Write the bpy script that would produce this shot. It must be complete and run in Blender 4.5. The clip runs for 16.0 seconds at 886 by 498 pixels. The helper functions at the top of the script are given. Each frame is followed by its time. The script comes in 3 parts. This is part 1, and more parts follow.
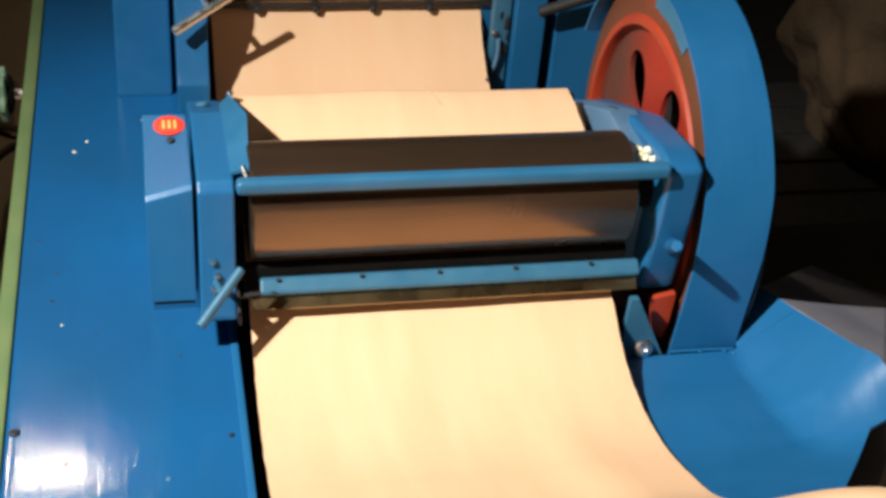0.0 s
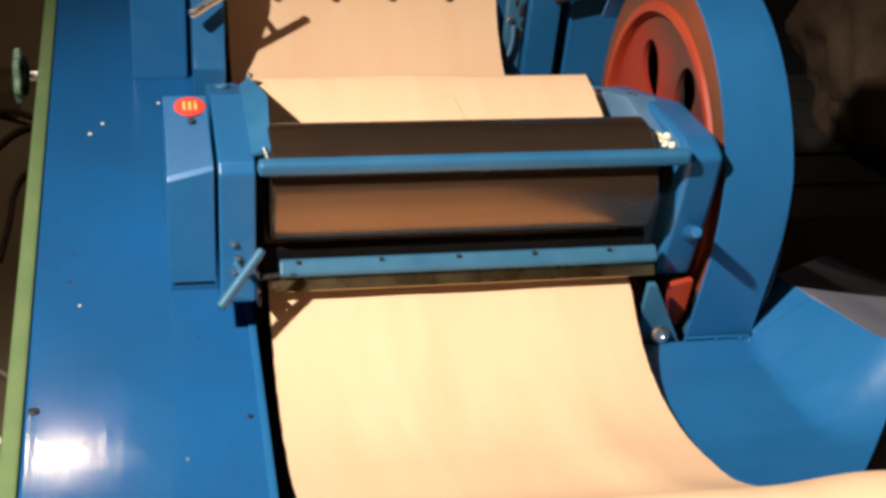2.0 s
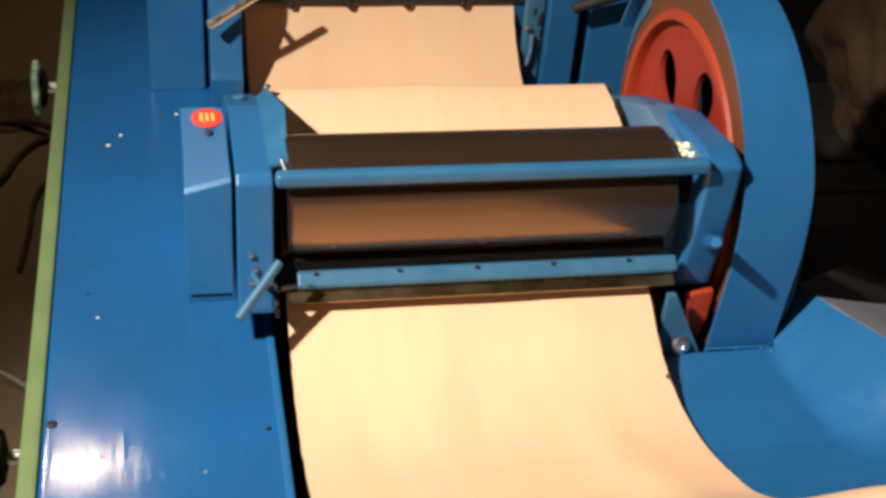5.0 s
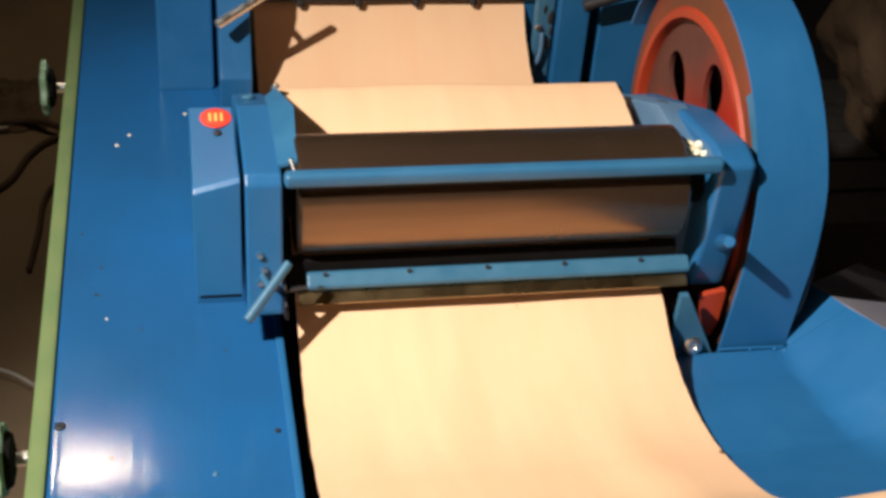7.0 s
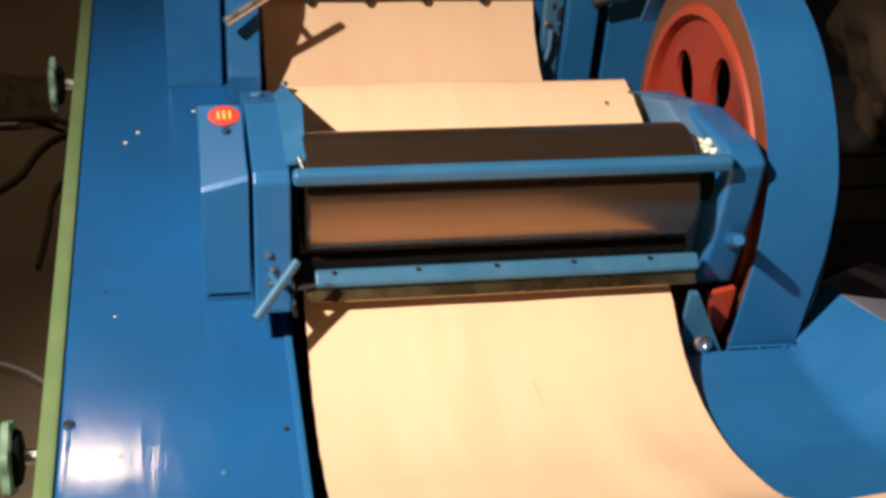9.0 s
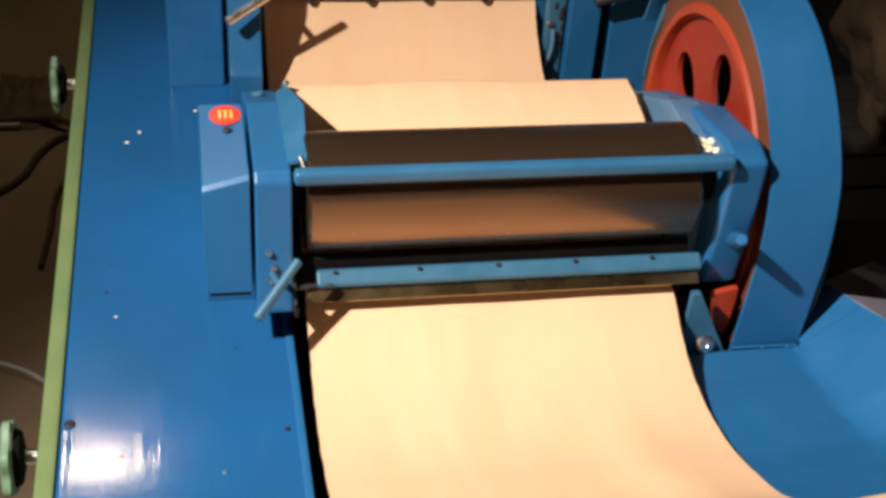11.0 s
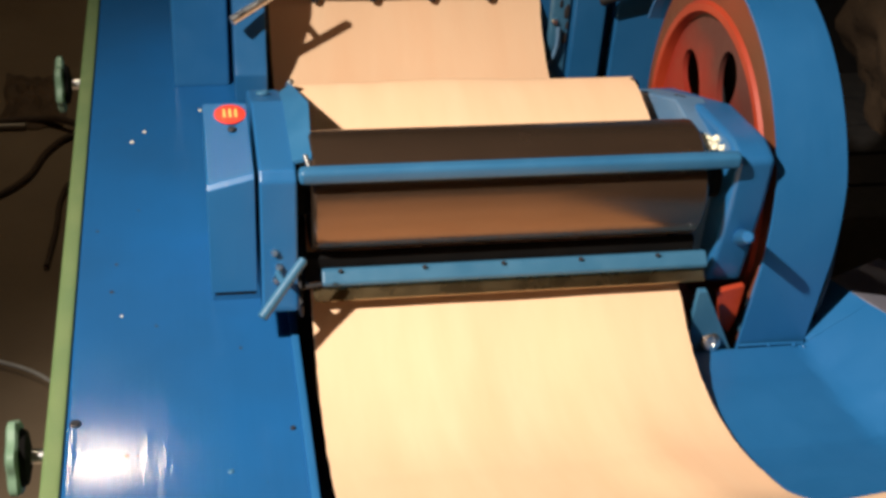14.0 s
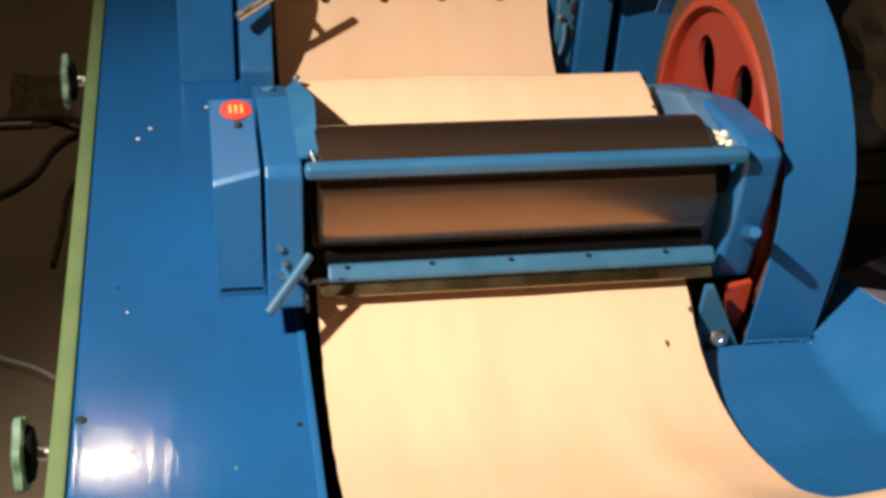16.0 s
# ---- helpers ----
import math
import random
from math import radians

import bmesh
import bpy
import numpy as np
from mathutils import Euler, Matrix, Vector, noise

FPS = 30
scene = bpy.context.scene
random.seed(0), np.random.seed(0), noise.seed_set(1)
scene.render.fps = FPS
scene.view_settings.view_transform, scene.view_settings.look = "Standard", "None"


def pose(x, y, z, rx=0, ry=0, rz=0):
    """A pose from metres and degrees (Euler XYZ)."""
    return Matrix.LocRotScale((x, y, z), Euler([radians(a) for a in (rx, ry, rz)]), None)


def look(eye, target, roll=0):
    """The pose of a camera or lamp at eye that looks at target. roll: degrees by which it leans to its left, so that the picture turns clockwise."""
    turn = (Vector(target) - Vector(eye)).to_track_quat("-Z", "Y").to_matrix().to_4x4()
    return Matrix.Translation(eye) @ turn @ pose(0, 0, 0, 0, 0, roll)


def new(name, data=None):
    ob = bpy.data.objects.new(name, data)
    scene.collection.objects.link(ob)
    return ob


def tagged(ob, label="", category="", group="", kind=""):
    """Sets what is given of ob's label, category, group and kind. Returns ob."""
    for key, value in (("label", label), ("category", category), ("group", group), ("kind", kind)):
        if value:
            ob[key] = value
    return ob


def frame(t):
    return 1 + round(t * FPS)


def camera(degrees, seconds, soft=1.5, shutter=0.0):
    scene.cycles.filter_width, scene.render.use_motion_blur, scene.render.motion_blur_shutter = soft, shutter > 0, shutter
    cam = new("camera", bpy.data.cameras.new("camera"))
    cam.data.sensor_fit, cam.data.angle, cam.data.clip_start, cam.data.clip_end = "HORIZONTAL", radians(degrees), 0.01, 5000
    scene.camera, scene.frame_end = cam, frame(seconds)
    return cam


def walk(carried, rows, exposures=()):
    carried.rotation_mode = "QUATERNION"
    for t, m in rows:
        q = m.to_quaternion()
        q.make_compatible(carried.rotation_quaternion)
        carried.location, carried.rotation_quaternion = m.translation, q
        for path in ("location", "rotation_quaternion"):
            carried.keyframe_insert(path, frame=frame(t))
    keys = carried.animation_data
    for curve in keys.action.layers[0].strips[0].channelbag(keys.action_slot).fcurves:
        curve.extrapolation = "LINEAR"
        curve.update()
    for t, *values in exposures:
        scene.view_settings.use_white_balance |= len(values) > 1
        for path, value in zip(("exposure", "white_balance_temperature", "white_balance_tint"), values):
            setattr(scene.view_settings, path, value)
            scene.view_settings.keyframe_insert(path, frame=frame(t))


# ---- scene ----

# ---- camera and its path ----
cam = camera(36.2, 16.0, soft=3.4)
walk(cam, [
    (0.0, pose(-0.2193, 0.0000, 1.5000, 55.738, -4.450, -11.380)),
    (0.5, pose(-0.2225, 0.0014, 1.4986, 55.592, -4.658, -11.450)),
    (1.0, pose(-0.2286, -0.0001, 1.4995, 55.312, -4.953, -11.352)),
    (1.5, pose(-0.2328, -0.0009, 1.4944, 55.318, -5.006, -11.140)),
    (2.0, pose(-0.2369, -0.0015, 1.4935, 55.405, -5.001, -11.137)),
    (2.5, pose(-0.2366, -0.0023, 1.4969, 55.494, -4.865, -11.124)),
    (3.0, pose(-0.2393, -0.0001, 1.4960, 55.548, -4.856, -11.022)),
    (3.5, pose(-0.2375, -0.0003, 1.4941, 55.765, -4.871, -10.730)),
    (4.0, pose(-0.2356, 0.0003, 1.4933, 55.764, -4.659, -10.682)),
    (6.5, pose(-0.2346, 0.0101, 1.4903, 55.615, -4.149, -10.457)),
    (7.0, pose(-0.2339, 0.0113, 1.4891, 55.612, -4.052, -10.304)),
    (7.5, pose(-0.2341, 0.0126, 1.4882, 55.501, -3.866, -10.294)),
    (8.0, pose(-0.2359, 0.0141, 1.4918, 55.361, -3.925, -10.243)),
    (8.5, pose(-0.2350, 0.0142, 1.4917, 55.372, -3.950, -10.083)),
    (9.0, pose(-0.2333, 0.0142, 1.4897, 55.390, -3.854, -9.990)),
    (11.5, pose(-0.2309, 0.0163, 1.4875, 55.411, -3.720, -9.828)),
    (12.0, pose(-0.2300, 0.0169, 1.4882, 55.316, -3.609, -9.852)),
    (12.5, pose(-0.2310, 0.0172, 1.4859, 55.407, -3.665, -9.867)),
    (13.0, pose(-0.2323, 0.0182, 1.4865, 55.369, -3.581, -9.948)),
    (13.5, pose(-0.2298, 0.0166, 1.4875, 55.408, -3.552, -9.768)),
    (14.0, pose(-0.2310, 0.0164, 1.4861, 55.384, -3.492, -9.773)),
    (14.5, pose(-0.2315, 0.0148, 1.4850, 55.423, -3.466, -9.725)),
    (15.0, pose(-0.2306, 0.0154, 1.4837, 55.361, -3.462, -9.640)),
    (15.5, pose(-0.2291, 0.0181, 1.4861, 55.199, -3.334, -9.561)),
    (16.0, pose(-0.2308, 0.0174, 1.4818, 55.355, -3.315, -9.576)),
], [(0.0, 0.38, 6150, 4), (1.2, 0.38, 6150, 4), (2.6, 0.32, 6500, 10), (16.0, 0.32, 6500, 10)])

# ---- world and lamps ----
world = bpy.data.worlds.new("dim_workshop")
world.use_nodes = True
world.node_tree.nodes["Background"].inputs[0].default_value = (0.9, 0.75, 0.55, 1)
world.node_tree.nodes["Background"].inputs[1].default_value = 0.06
scene.world = world


def lamp(name, where, target, watts, size, colour, spread=120):
    data = bpy.data.lights.new(name, "SPOT")
    data.energy, data.shadow_soft_size, data.color = watts, size, colour
    data.spot_size = radians(spread)
    ob = new(name, data)
    ob.matrix_world = look(where, target)
    data.spot_blend = 1.0
    return ob


lamp("work_lamp", (-1.46, 0.08, 2.58), (-0.10, 0.49, 0.80), 428, 0.03, (1.0, 0.90, 0.80), 61)
lamp("ceiling_lamp", (-0.54, 2.743, 2.65), (-0.5, 2.2, 0.30), 17, 0.05, (1.0, 0.82, 0.58), 150)


# ---- materials ----
def nodes_of(name):
    m = bpy.data.materials.new(name)
    m.use_nodes = True
    t = m.node_tree
    return m, t, t.nodes["Principled BSDF"]


def noise_tex(t, scale, detail=4.0, stretch=(1, 1, 1), rough=0.55):
    co = t.nodes.new("ShaderNodeTexCoord")
    mp = t.nodes.new("ShaderNodeMapping")
    mp.inputs["Scale"].default_value = stretch
    n = t.nodes.new("ShaderNodeTexNoise")
    n.inputs["Scale"].default_value, n.inputs["Detail"].default_value, n.inputs["Roughness"].default_value = scale, detail, rough
    t.links.new(co.outputs["Object"], mp.inputs["Vector"])
    t.links.new(mp.outputs["Vector"], n.inputs["Vector"])
    return n.outputs["Fac"]


def ramp(t, fac, stops):
    r = t.nodes.new("ShaderNodeValToRGB")
    while len(r.color_ramp.elements) < len(stops):
        r.color_ramp.elements.new(0.5)
    for e, (p, c) in zip(r.color_ramp.elements, stops):
        e.position, e.color = p, (*c, 1) if len(c) == 3 else c
    t.links.new(fac, r.inputs["Fac"])
    return r.outputs["Color"]


def bump(t, bsdf, fac, strength, distance):
    b = t.nodes.new("ShaderNodeBump")
    b.inputs["Strength"].default_value, b.inputs["Distance"].default_value = strength, distance
    t.links.new(fac, b.inputs["Height"])
    t.links.new(b.outputs["Normal"], bsdf.inputs["Normal"])


def surface(name, a, b, rough=0.5, rough_b=None, metal=0.0, scale=12, stretch=(1, 1, 1), relief=0.1, relief_scale=60, depth=0.002, relief_stretch=(1, 1, 1), chips=None, coat=0.0):
    """Two shades mixed by a wide noise, roughness varied by a finer one, and relief; chips: colour of worn spots."""
    m, t, p = nodes_of(name)
    wide = noise_tex(t, scale, 5, stretch)
    col = ramp(t, wide, [(0.3, a), (0.7, b)])
    if chips:
        spots = ramp(t, noise_tex(t, 38, 6, (1, 1, 1), 0.7), [(0.72, (0, 0, 0)), (0.76, (1, 1, 1))])
        mix = t.nodes.new("ShaderNodeMix")
        mix.data_type = "RGBA"
        t.links.new(spots, mix.inputs[0])
        t.links.new(col, mix.inputs[6])
        mix.inputs[7].default_value = (*chips, 1)
        col = mix.outputs[2]
    t.links.new(col, p.inputs["Base Color"])
    r2 = rough_b if rough_b is not None else rough
    fine = noise_tex(t, scale * 4, 4)
    rr = ramp(t, fine, [(0.3, (rough,) * 3), (0.7, (r2,) * 3)])
    t.links.new(rr, p.inputs["Roughness"])
    p.inputs["Metallic"].default_value = metal
    p.inputs["Coat Weight"].default_value = coat
    p.inputs["Coat Roughness"].default_value = 0.12
    bump(t, p, noise_tex(t, relief_scale, 5, relief_stretch), relief, depth)
    return m


BLUE = surface("blue_enamel", (0.0136, 0.105, 0.26), (0.0192, 0.126, 0.302), 0.30, 0.42, scale=9, relief=0.15, relief_scale=30, depth=0.002, relief_stretch=(4, 0.6, 1))
BLUE_LID = surface("blue_enamel_brushed", (0.0144, 0.08, 0.204), (0.012, 0.106, 0.296), 0.075, 0.12, scale=4, relief=0.14, relief_scale=36, depth=0.002, relief_stretch=(5, 0.35, 1))
BLUE_LID.node_tree.nodes["Principled BSDF"].inputs["Specular IOR Level"].default_value = 0.27
BLUE_PALE = surface("pale_blue_enamel", (0.028, 0.112, 0.2), (0.044, 0.144, 0.24), 0.35, 0.5, scale=20, relief=0.3, relief_scale=50, chips=(0.02, 0.06, 0.12))
BLUE_WASH = surface("washed_blue_enamel", (0.075, 0.165, 0.285), (0.105, 0.205, 0.33), 0.4, 0.55, scale=24, relief=0.3, relief_scale=50)
GREY = surface("bluish_grey", (0.20, 0.20, 0.25), (0.27, 0.26, 0.31), 0.6, 0.75, scale=10, relief=0.2)
RED_WEB = surface("dull_red_enamel", (0.19, 0.018, 0.009), (0.34, 0.020, 0.007), 0.5, 0.65, scale=9, relief=0.25, relief_scale=60)


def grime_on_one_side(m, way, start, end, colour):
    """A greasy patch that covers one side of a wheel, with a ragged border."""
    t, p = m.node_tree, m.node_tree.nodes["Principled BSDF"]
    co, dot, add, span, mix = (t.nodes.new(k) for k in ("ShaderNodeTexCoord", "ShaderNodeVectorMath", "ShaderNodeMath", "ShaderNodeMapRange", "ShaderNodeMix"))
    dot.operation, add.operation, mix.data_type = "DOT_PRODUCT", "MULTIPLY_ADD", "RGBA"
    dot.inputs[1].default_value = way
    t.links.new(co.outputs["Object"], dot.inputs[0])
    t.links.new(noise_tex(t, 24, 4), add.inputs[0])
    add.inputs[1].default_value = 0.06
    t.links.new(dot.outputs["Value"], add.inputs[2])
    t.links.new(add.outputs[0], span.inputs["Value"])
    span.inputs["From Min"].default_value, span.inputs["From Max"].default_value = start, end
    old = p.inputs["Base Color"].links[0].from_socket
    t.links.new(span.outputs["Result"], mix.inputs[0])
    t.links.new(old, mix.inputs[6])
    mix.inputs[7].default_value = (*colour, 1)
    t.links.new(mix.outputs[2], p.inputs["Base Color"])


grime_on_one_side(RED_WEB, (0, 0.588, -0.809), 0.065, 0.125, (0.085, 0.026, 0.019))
RED = surface("red_enamel", (0.28, 0.030, 0.010), (0.37, 0.042, 0.013), 0.4, 0.55, scale=14, relief=0.2, relief_scale=60)
RIM = surface("grimy_red_rim", (0.085, 0.036, 0.015), (0.18, 0.040, 0.015), 0.5, 0.65, scale=9, relief=0.4)
STEEL = surface("roller_steel", (0.19, 0.122, 0.080), (0.26, 0.168, 0.112), 0.22, 0.28, metal=0.9, scale=6, stretch=(0.3, 4, 4), relief=0.05, relief_scale=90, relief_stretch=(0.2, 4, 4))
BLUE_WORN = surface("worn_blue_enamel", (0.022, 0.115, 0.235), (0.034, 0.14, 0.27), 0.32, 0.45, scale=16, relief=0.2, relief_scale=50)
CHROME = surface("bright_steel", (0.7, 0.7, 0.68), (0.8, 0.8, 0.78), 0.22, 0.35, metal=1.0, scale=30, relief=0.1)
# oily iron; also the shade inside the guard and under the gear cover
DARK = surface("dark_iron_and_shade", (0.010, 0.010, 0.012), (0.022, 0.02, 0.02), 0.55, 0.7, scale=15, relief=0.3)
# near black with hardly any gloss, for parts that stand in for dark gaps
NEAR_BLACK = surface("near_black_for_shade", (0.004, 0.004, 0.004), (0.008, 0.007, 0.006), 0.85, 0.95, scale=30, relief=0.2)
NEAR_BLACK.node_tree.nodes["Principled BSDF"].inputs["Specular IOR Level"].default_value = 0.1
GREEN = surface("pale_green_enamel", (0.104, 0.168, 0.068), (0.144, 0.2, 0.08), 0.35, 0.5, scale=25, relief=0.3)
KNOB = surface("mint_plastic", (0.136, 0.224, 0.144), (0.184, 0.288, 0.192), 0.35, 0.45, scale=25, relief=0.1)
BADGE = surface("red_badge", (0.75, 0.05, 0.03), (0.80, 0.07, 0.04), 0.35, scale=30, relief=0.05)
YELLOW = surface("yellow_print", (0.85, 0.50, 0.12), (0.9, 0.58, 0.18), 0.4, scale=60, relief=0.05)
BRASS = surface("brass_blade", (0.34, 0.24, 0.12), (0.46, 0.34, 0.18), 0.22, 0.34, metal=1.0, scale=9, stretch=(0.4, 3, 3), relief=0.03)
CRUMB = surface("dried_dough", (0.85, 0.78, 0.52), (0.95, 0.90, 0.70), 0.6, 0.8, scale=80, relief=0.5)
SPECK = surface("bran_speck", (0.05, 0.03, 0.02), (0.09, 0.05, 0.03), 0.8, scale=200)
CREASE = surface("dough_crease", (0.56, 0.352, 0.2), (0.696, 0.456, 0.276), 0.8, scale=150)
WHITE = surface("white_cord", (0.6, 0.58, 0.52), (0.7, 0.68, 0.62), 0.5, scale=60)
# black of the cap; also paints the unlit dark behind the machine
BLACK = surface("black_rubber_and_dark", (0.030, 0.029, 0.029), (0.045, 0.042, 0.040), 0.5, 0.7, scale=40)
BROWN = surface("dark_brown_rubber", (0.085, 0.055, 0.033), (0.13, 0.085, 0.052), 0.6, 0.8, scale=20)
RAG = surface("brown_cloth", (0.13, 0.085, 0.050), (0.22, 0.145, 0.085), 0.9, scale=14, relief=0.5, relief_scale=150)
CHROME_DULL = surface("dull_steel", (0.30, 0.26, 0.21), (0.40, 0.35, 0.29), 0.4, 0.55, metal=0.8, scale=20)
FLOOR = surface("stained_concrete", (0.23, 0.158, 0.090), (0.36, 0.265, 0.170), 0.75, 0.9, scale=2.2, relief=0.6, relief_scale=25, depth=0.004)
# walls and ceiling stay out of view; pale so their bounce lifts the darks
WALL = surface("pale_plaster", (0.70, 0.66, 0.60), (0.80, 0.76, 0.70), 0.9, scale=3, relief=0.4)
SACKING = surface("brown_sacking", (0.058, 0.036, 0.019), (0.145, 0.092, 0.052), 0.9, scale=6, relief=0.8, relief_scale=120, depth=0.004)


def dough_material():
    m, t, p = nodes_of("wheat_dough")
    streak = noise_tex(t, 5, 4, (7, 1.2, 1.2))
    col = ramp(t, streak, [(0.25, (0.735, 0.462, 0.275)), (0.6, (0.745, 0.498, 0.308)), (0.85, (0.755, 0.538, 0.345))])
    t.links.new(col, p.inputs["Base Color"])
    p.inputs["Roughness"].default_value = 0.62
    p.inputs["Specular IOR Level"].default_value = 0.3
    p.inputs["Subsurface Weight"].default_value = 0.0
    bump(t, p, noise_tex(t, 16, 6, (3, 1, 1)), 0.18, 0.003)
    return m


DOUGH = dough_material()


# ---- building helpers ----
def part(name, bm, material, parent=None, label="", smooth=True, weigh=True):
    me = bpy.data.meshes.new(name)
    bmesh.ops.recalc_face_normals(bm, faces=bm.faces)
    bm.to_mesh(me)
    bm.free()
    me.materials.append(material)
    if smooth:
        for f in me.polygons:
            f.use_smooth = True
        me.set_sharp_from_angle(angle=radians(38))
    ob = new(name, me)
    if smooth and weigh:
        ob.modifiers.new("even_normals", "WEIGHTED_NORMAL").keep_sharp = True
    if parent is not None:
        ob.parent = parent
    if label:
        tagged(ob, label)
    return ob


def rounded(bm, width, segments=2, angle=30):
    edges = [e for e in bm.edges if len(e.link_faces) == 2 and e.calc_face_angle(0) > radians(angle)]
    bmesh.ops.bevel(bm, geom=edges, offset=width, segments=segments, affect="EDGES", profile=0.5)
    return bm


def box(x0, x1, y0, y1, z0, z1, bevel=0.0, segments=2):
    bm = bmesh.new()
    bmesh.ops.create_cube(bm, size=1)
    for v in bm.verts:
        v.co = Vector(((x0 + x1) / 2 + v.co.x * (x1 - x0), (y0 + y1) / 2 + v.co.y * (y1 - y0), (z0 + z1) / 2 + v.co.z * (z1 - z0)))
    return rounded(bm, bevel, segments) if bevel else bm


def prism_x(profile, x0, x1, bevel=0.0, segments=2):
    """A side profile in (y, z), drawn out along x."""
    bm = bmesh.new()
    a = [bm.verts.new((x0, y, z)) for y, z in profile]
    b = [bm.verts.new((x1, y, z)) for y, z in profile]
    bm.faces.new(a), bm.faces.new(b[::-1])
    for i in range(len(a)):
        j = (i + 1) % len(a)
        bm.faces.new((a[i], b[i], b[j], a[j]))
    bmesh.ops.recalc_face_normals(bm, faces=bm.faces)
    return rounded(bm, bevel, segments) if bevel else bm


def lathe(profile, segments=48, axis="X"):
    """Turns (along, radius) pairs round the axis."""
    bm = bmesh.new()
    rings = []
    for a, r in profile:
        ring = []
        for k in range(segments):
            c, s = math.cos(2 * math.pi * k / segments), math.sin(2 * math.pi * k / segments)
            ring.append(bm.verts.new({"X": (a, r * c, r * s), "Y": (r * c, a, r * s), "Z": (r * c, r * s, a)}[axis]))
        rings.append(ring)
    for p, q in zip(rings, rings[1:]):
        for k in range(segments):
            j = (k + 1) % segments
            bm.faces.new((p[k], p[j], q[j], q[k]))
    for ring in (rings[0], rings[-1]):
        bm.faces.new(ring)
    return bm


def rod(a, b, r, segments=16, r2=None):
    a, b = Vector(a), Vector(b)
    n = (b - a).length
    r2 = r if r2 is None else r2
    e = min(r, r2) * 0.25
    bm = lathe([(0, r - e), (e, r), (n - e, r2), (n, r2 - e)], segments, "Z")
    bm.transform(Matrix.Translation(a) @ (b - a).to_track_quat("Z", "Y").to_matrix().to_4x4())
    return bm


def tube(points, r, segments=8):
    """A round cord through the points, smoothed."""
    pts = [Vector(p) for p in points]
    fine = []
    for i in range(len(pts) - 1):
        p0, p1, p2, p3 = pts[max(i - 1, 0)], pts[i], pts[i + 1], pts[min(i + 2, len(pts) - 1)]
        for k in range(8):
            u = k / 8
            fine.append(0.5 * (2 * p1 + (p2 - p0) * u + (2 * p0 - 5 * p1 + 4 * p2 - p3) * u * u + (3 * p1 - p0 - 3 * p2 + p3) * u ** 3))
    fine.append(pts[-1])
    bm = bmesh.new()
    rings = []
    for i, p in enumerate(fine):
        d = (fine[min(i + 1, len(fine) - 1)] - fine[max(i - 1, 0)]).normalized()
        q = d.to_track_quat("Z", "Y").to_matrix()
        rings.append([bm.verts.new(p + q @ Vector((r * math.cos(2 * math.pi * k / segments), r * math.sin(2 * math.pi * k / segments), 0))) for k in range(segments)])
    for a, b in zip(rings, rings[1:]):
        for k in range(segments):
            j = (k + 1) % segments
            bm.faces.new((a[k], a[j], b[j], b[k]))
    bm.faces.new(rings[0]), bm.faces.new(rings[-1][::-1])
    return bm


def screw_head(where, normal, r, h=0.003, slot=True):
    bm = lathe([(0, r), (h * 0.5, r), (h, r * 0.72)], 6 if not slot else 16, "Z")
    bm.transform(Matrix.Translation(where) @ Vector(normal).to_track_quat("Z", "Y").to_matrix().to_4x4())
    return bm


def lump(bm, c, r, squash=0.7):
    made = bmesh.ops.create_icosphere(bm, subdivisions=2, radius=r)["verts"]
    for v in made:
        k = 1 + 0.35 * noise.noise(v.co * (1.4 / r) + Vector(c) * 37)
        v.co = Vector((v.co.x * k, v.co.y * k, v.co.z * k * squash)) + Vector(c)


# ---- the room ----
def room():
    tagged(part("floor", box(-4, 4, -2.5, 6, -0.1, 0.0), FLOOR), "stained dark brown concrete workshop floor", "floor", kind="structure")
    for name, b in (("wall_north", (-4.2, 4.2, 6.0, 6.2, -0.1, 3.6)), ("wall_south", (-4.2, 4.2, -2.7, -2.5, -0.1, 3.6)), ("wall_west", (-4.2, -4.0, -2.5, 6.0, -0.1, 3.6)), ("wall_east", (4.0, 4.2, -2.5, 6.0, -0.1, 3.6))):
        tagged(part(name, box(*b), WALL), "unseen workshop wall, pale to bounce lamp light", "wall", kind="structure")
    tagged(part("ceiling", box(-4.2, 4.2, -2.7, 6.2, 3.6, 3.75), WALL), "unseen workshop ceiling, pale to bounce lamp light", "ceiling", kind="structure")


room()

# ---- the noodle machine ----
machine = new("noodle_machine")
tagged(machine, "blue enamelled dough rolling machine with steel rollers", "machine")
REAR = Vector((0, 0.514, 0.028))
AXLE = Vector((0, 1.0344, 0.8547))
WHEEL_X = 0.2447
SHEET_HALF = 0.15


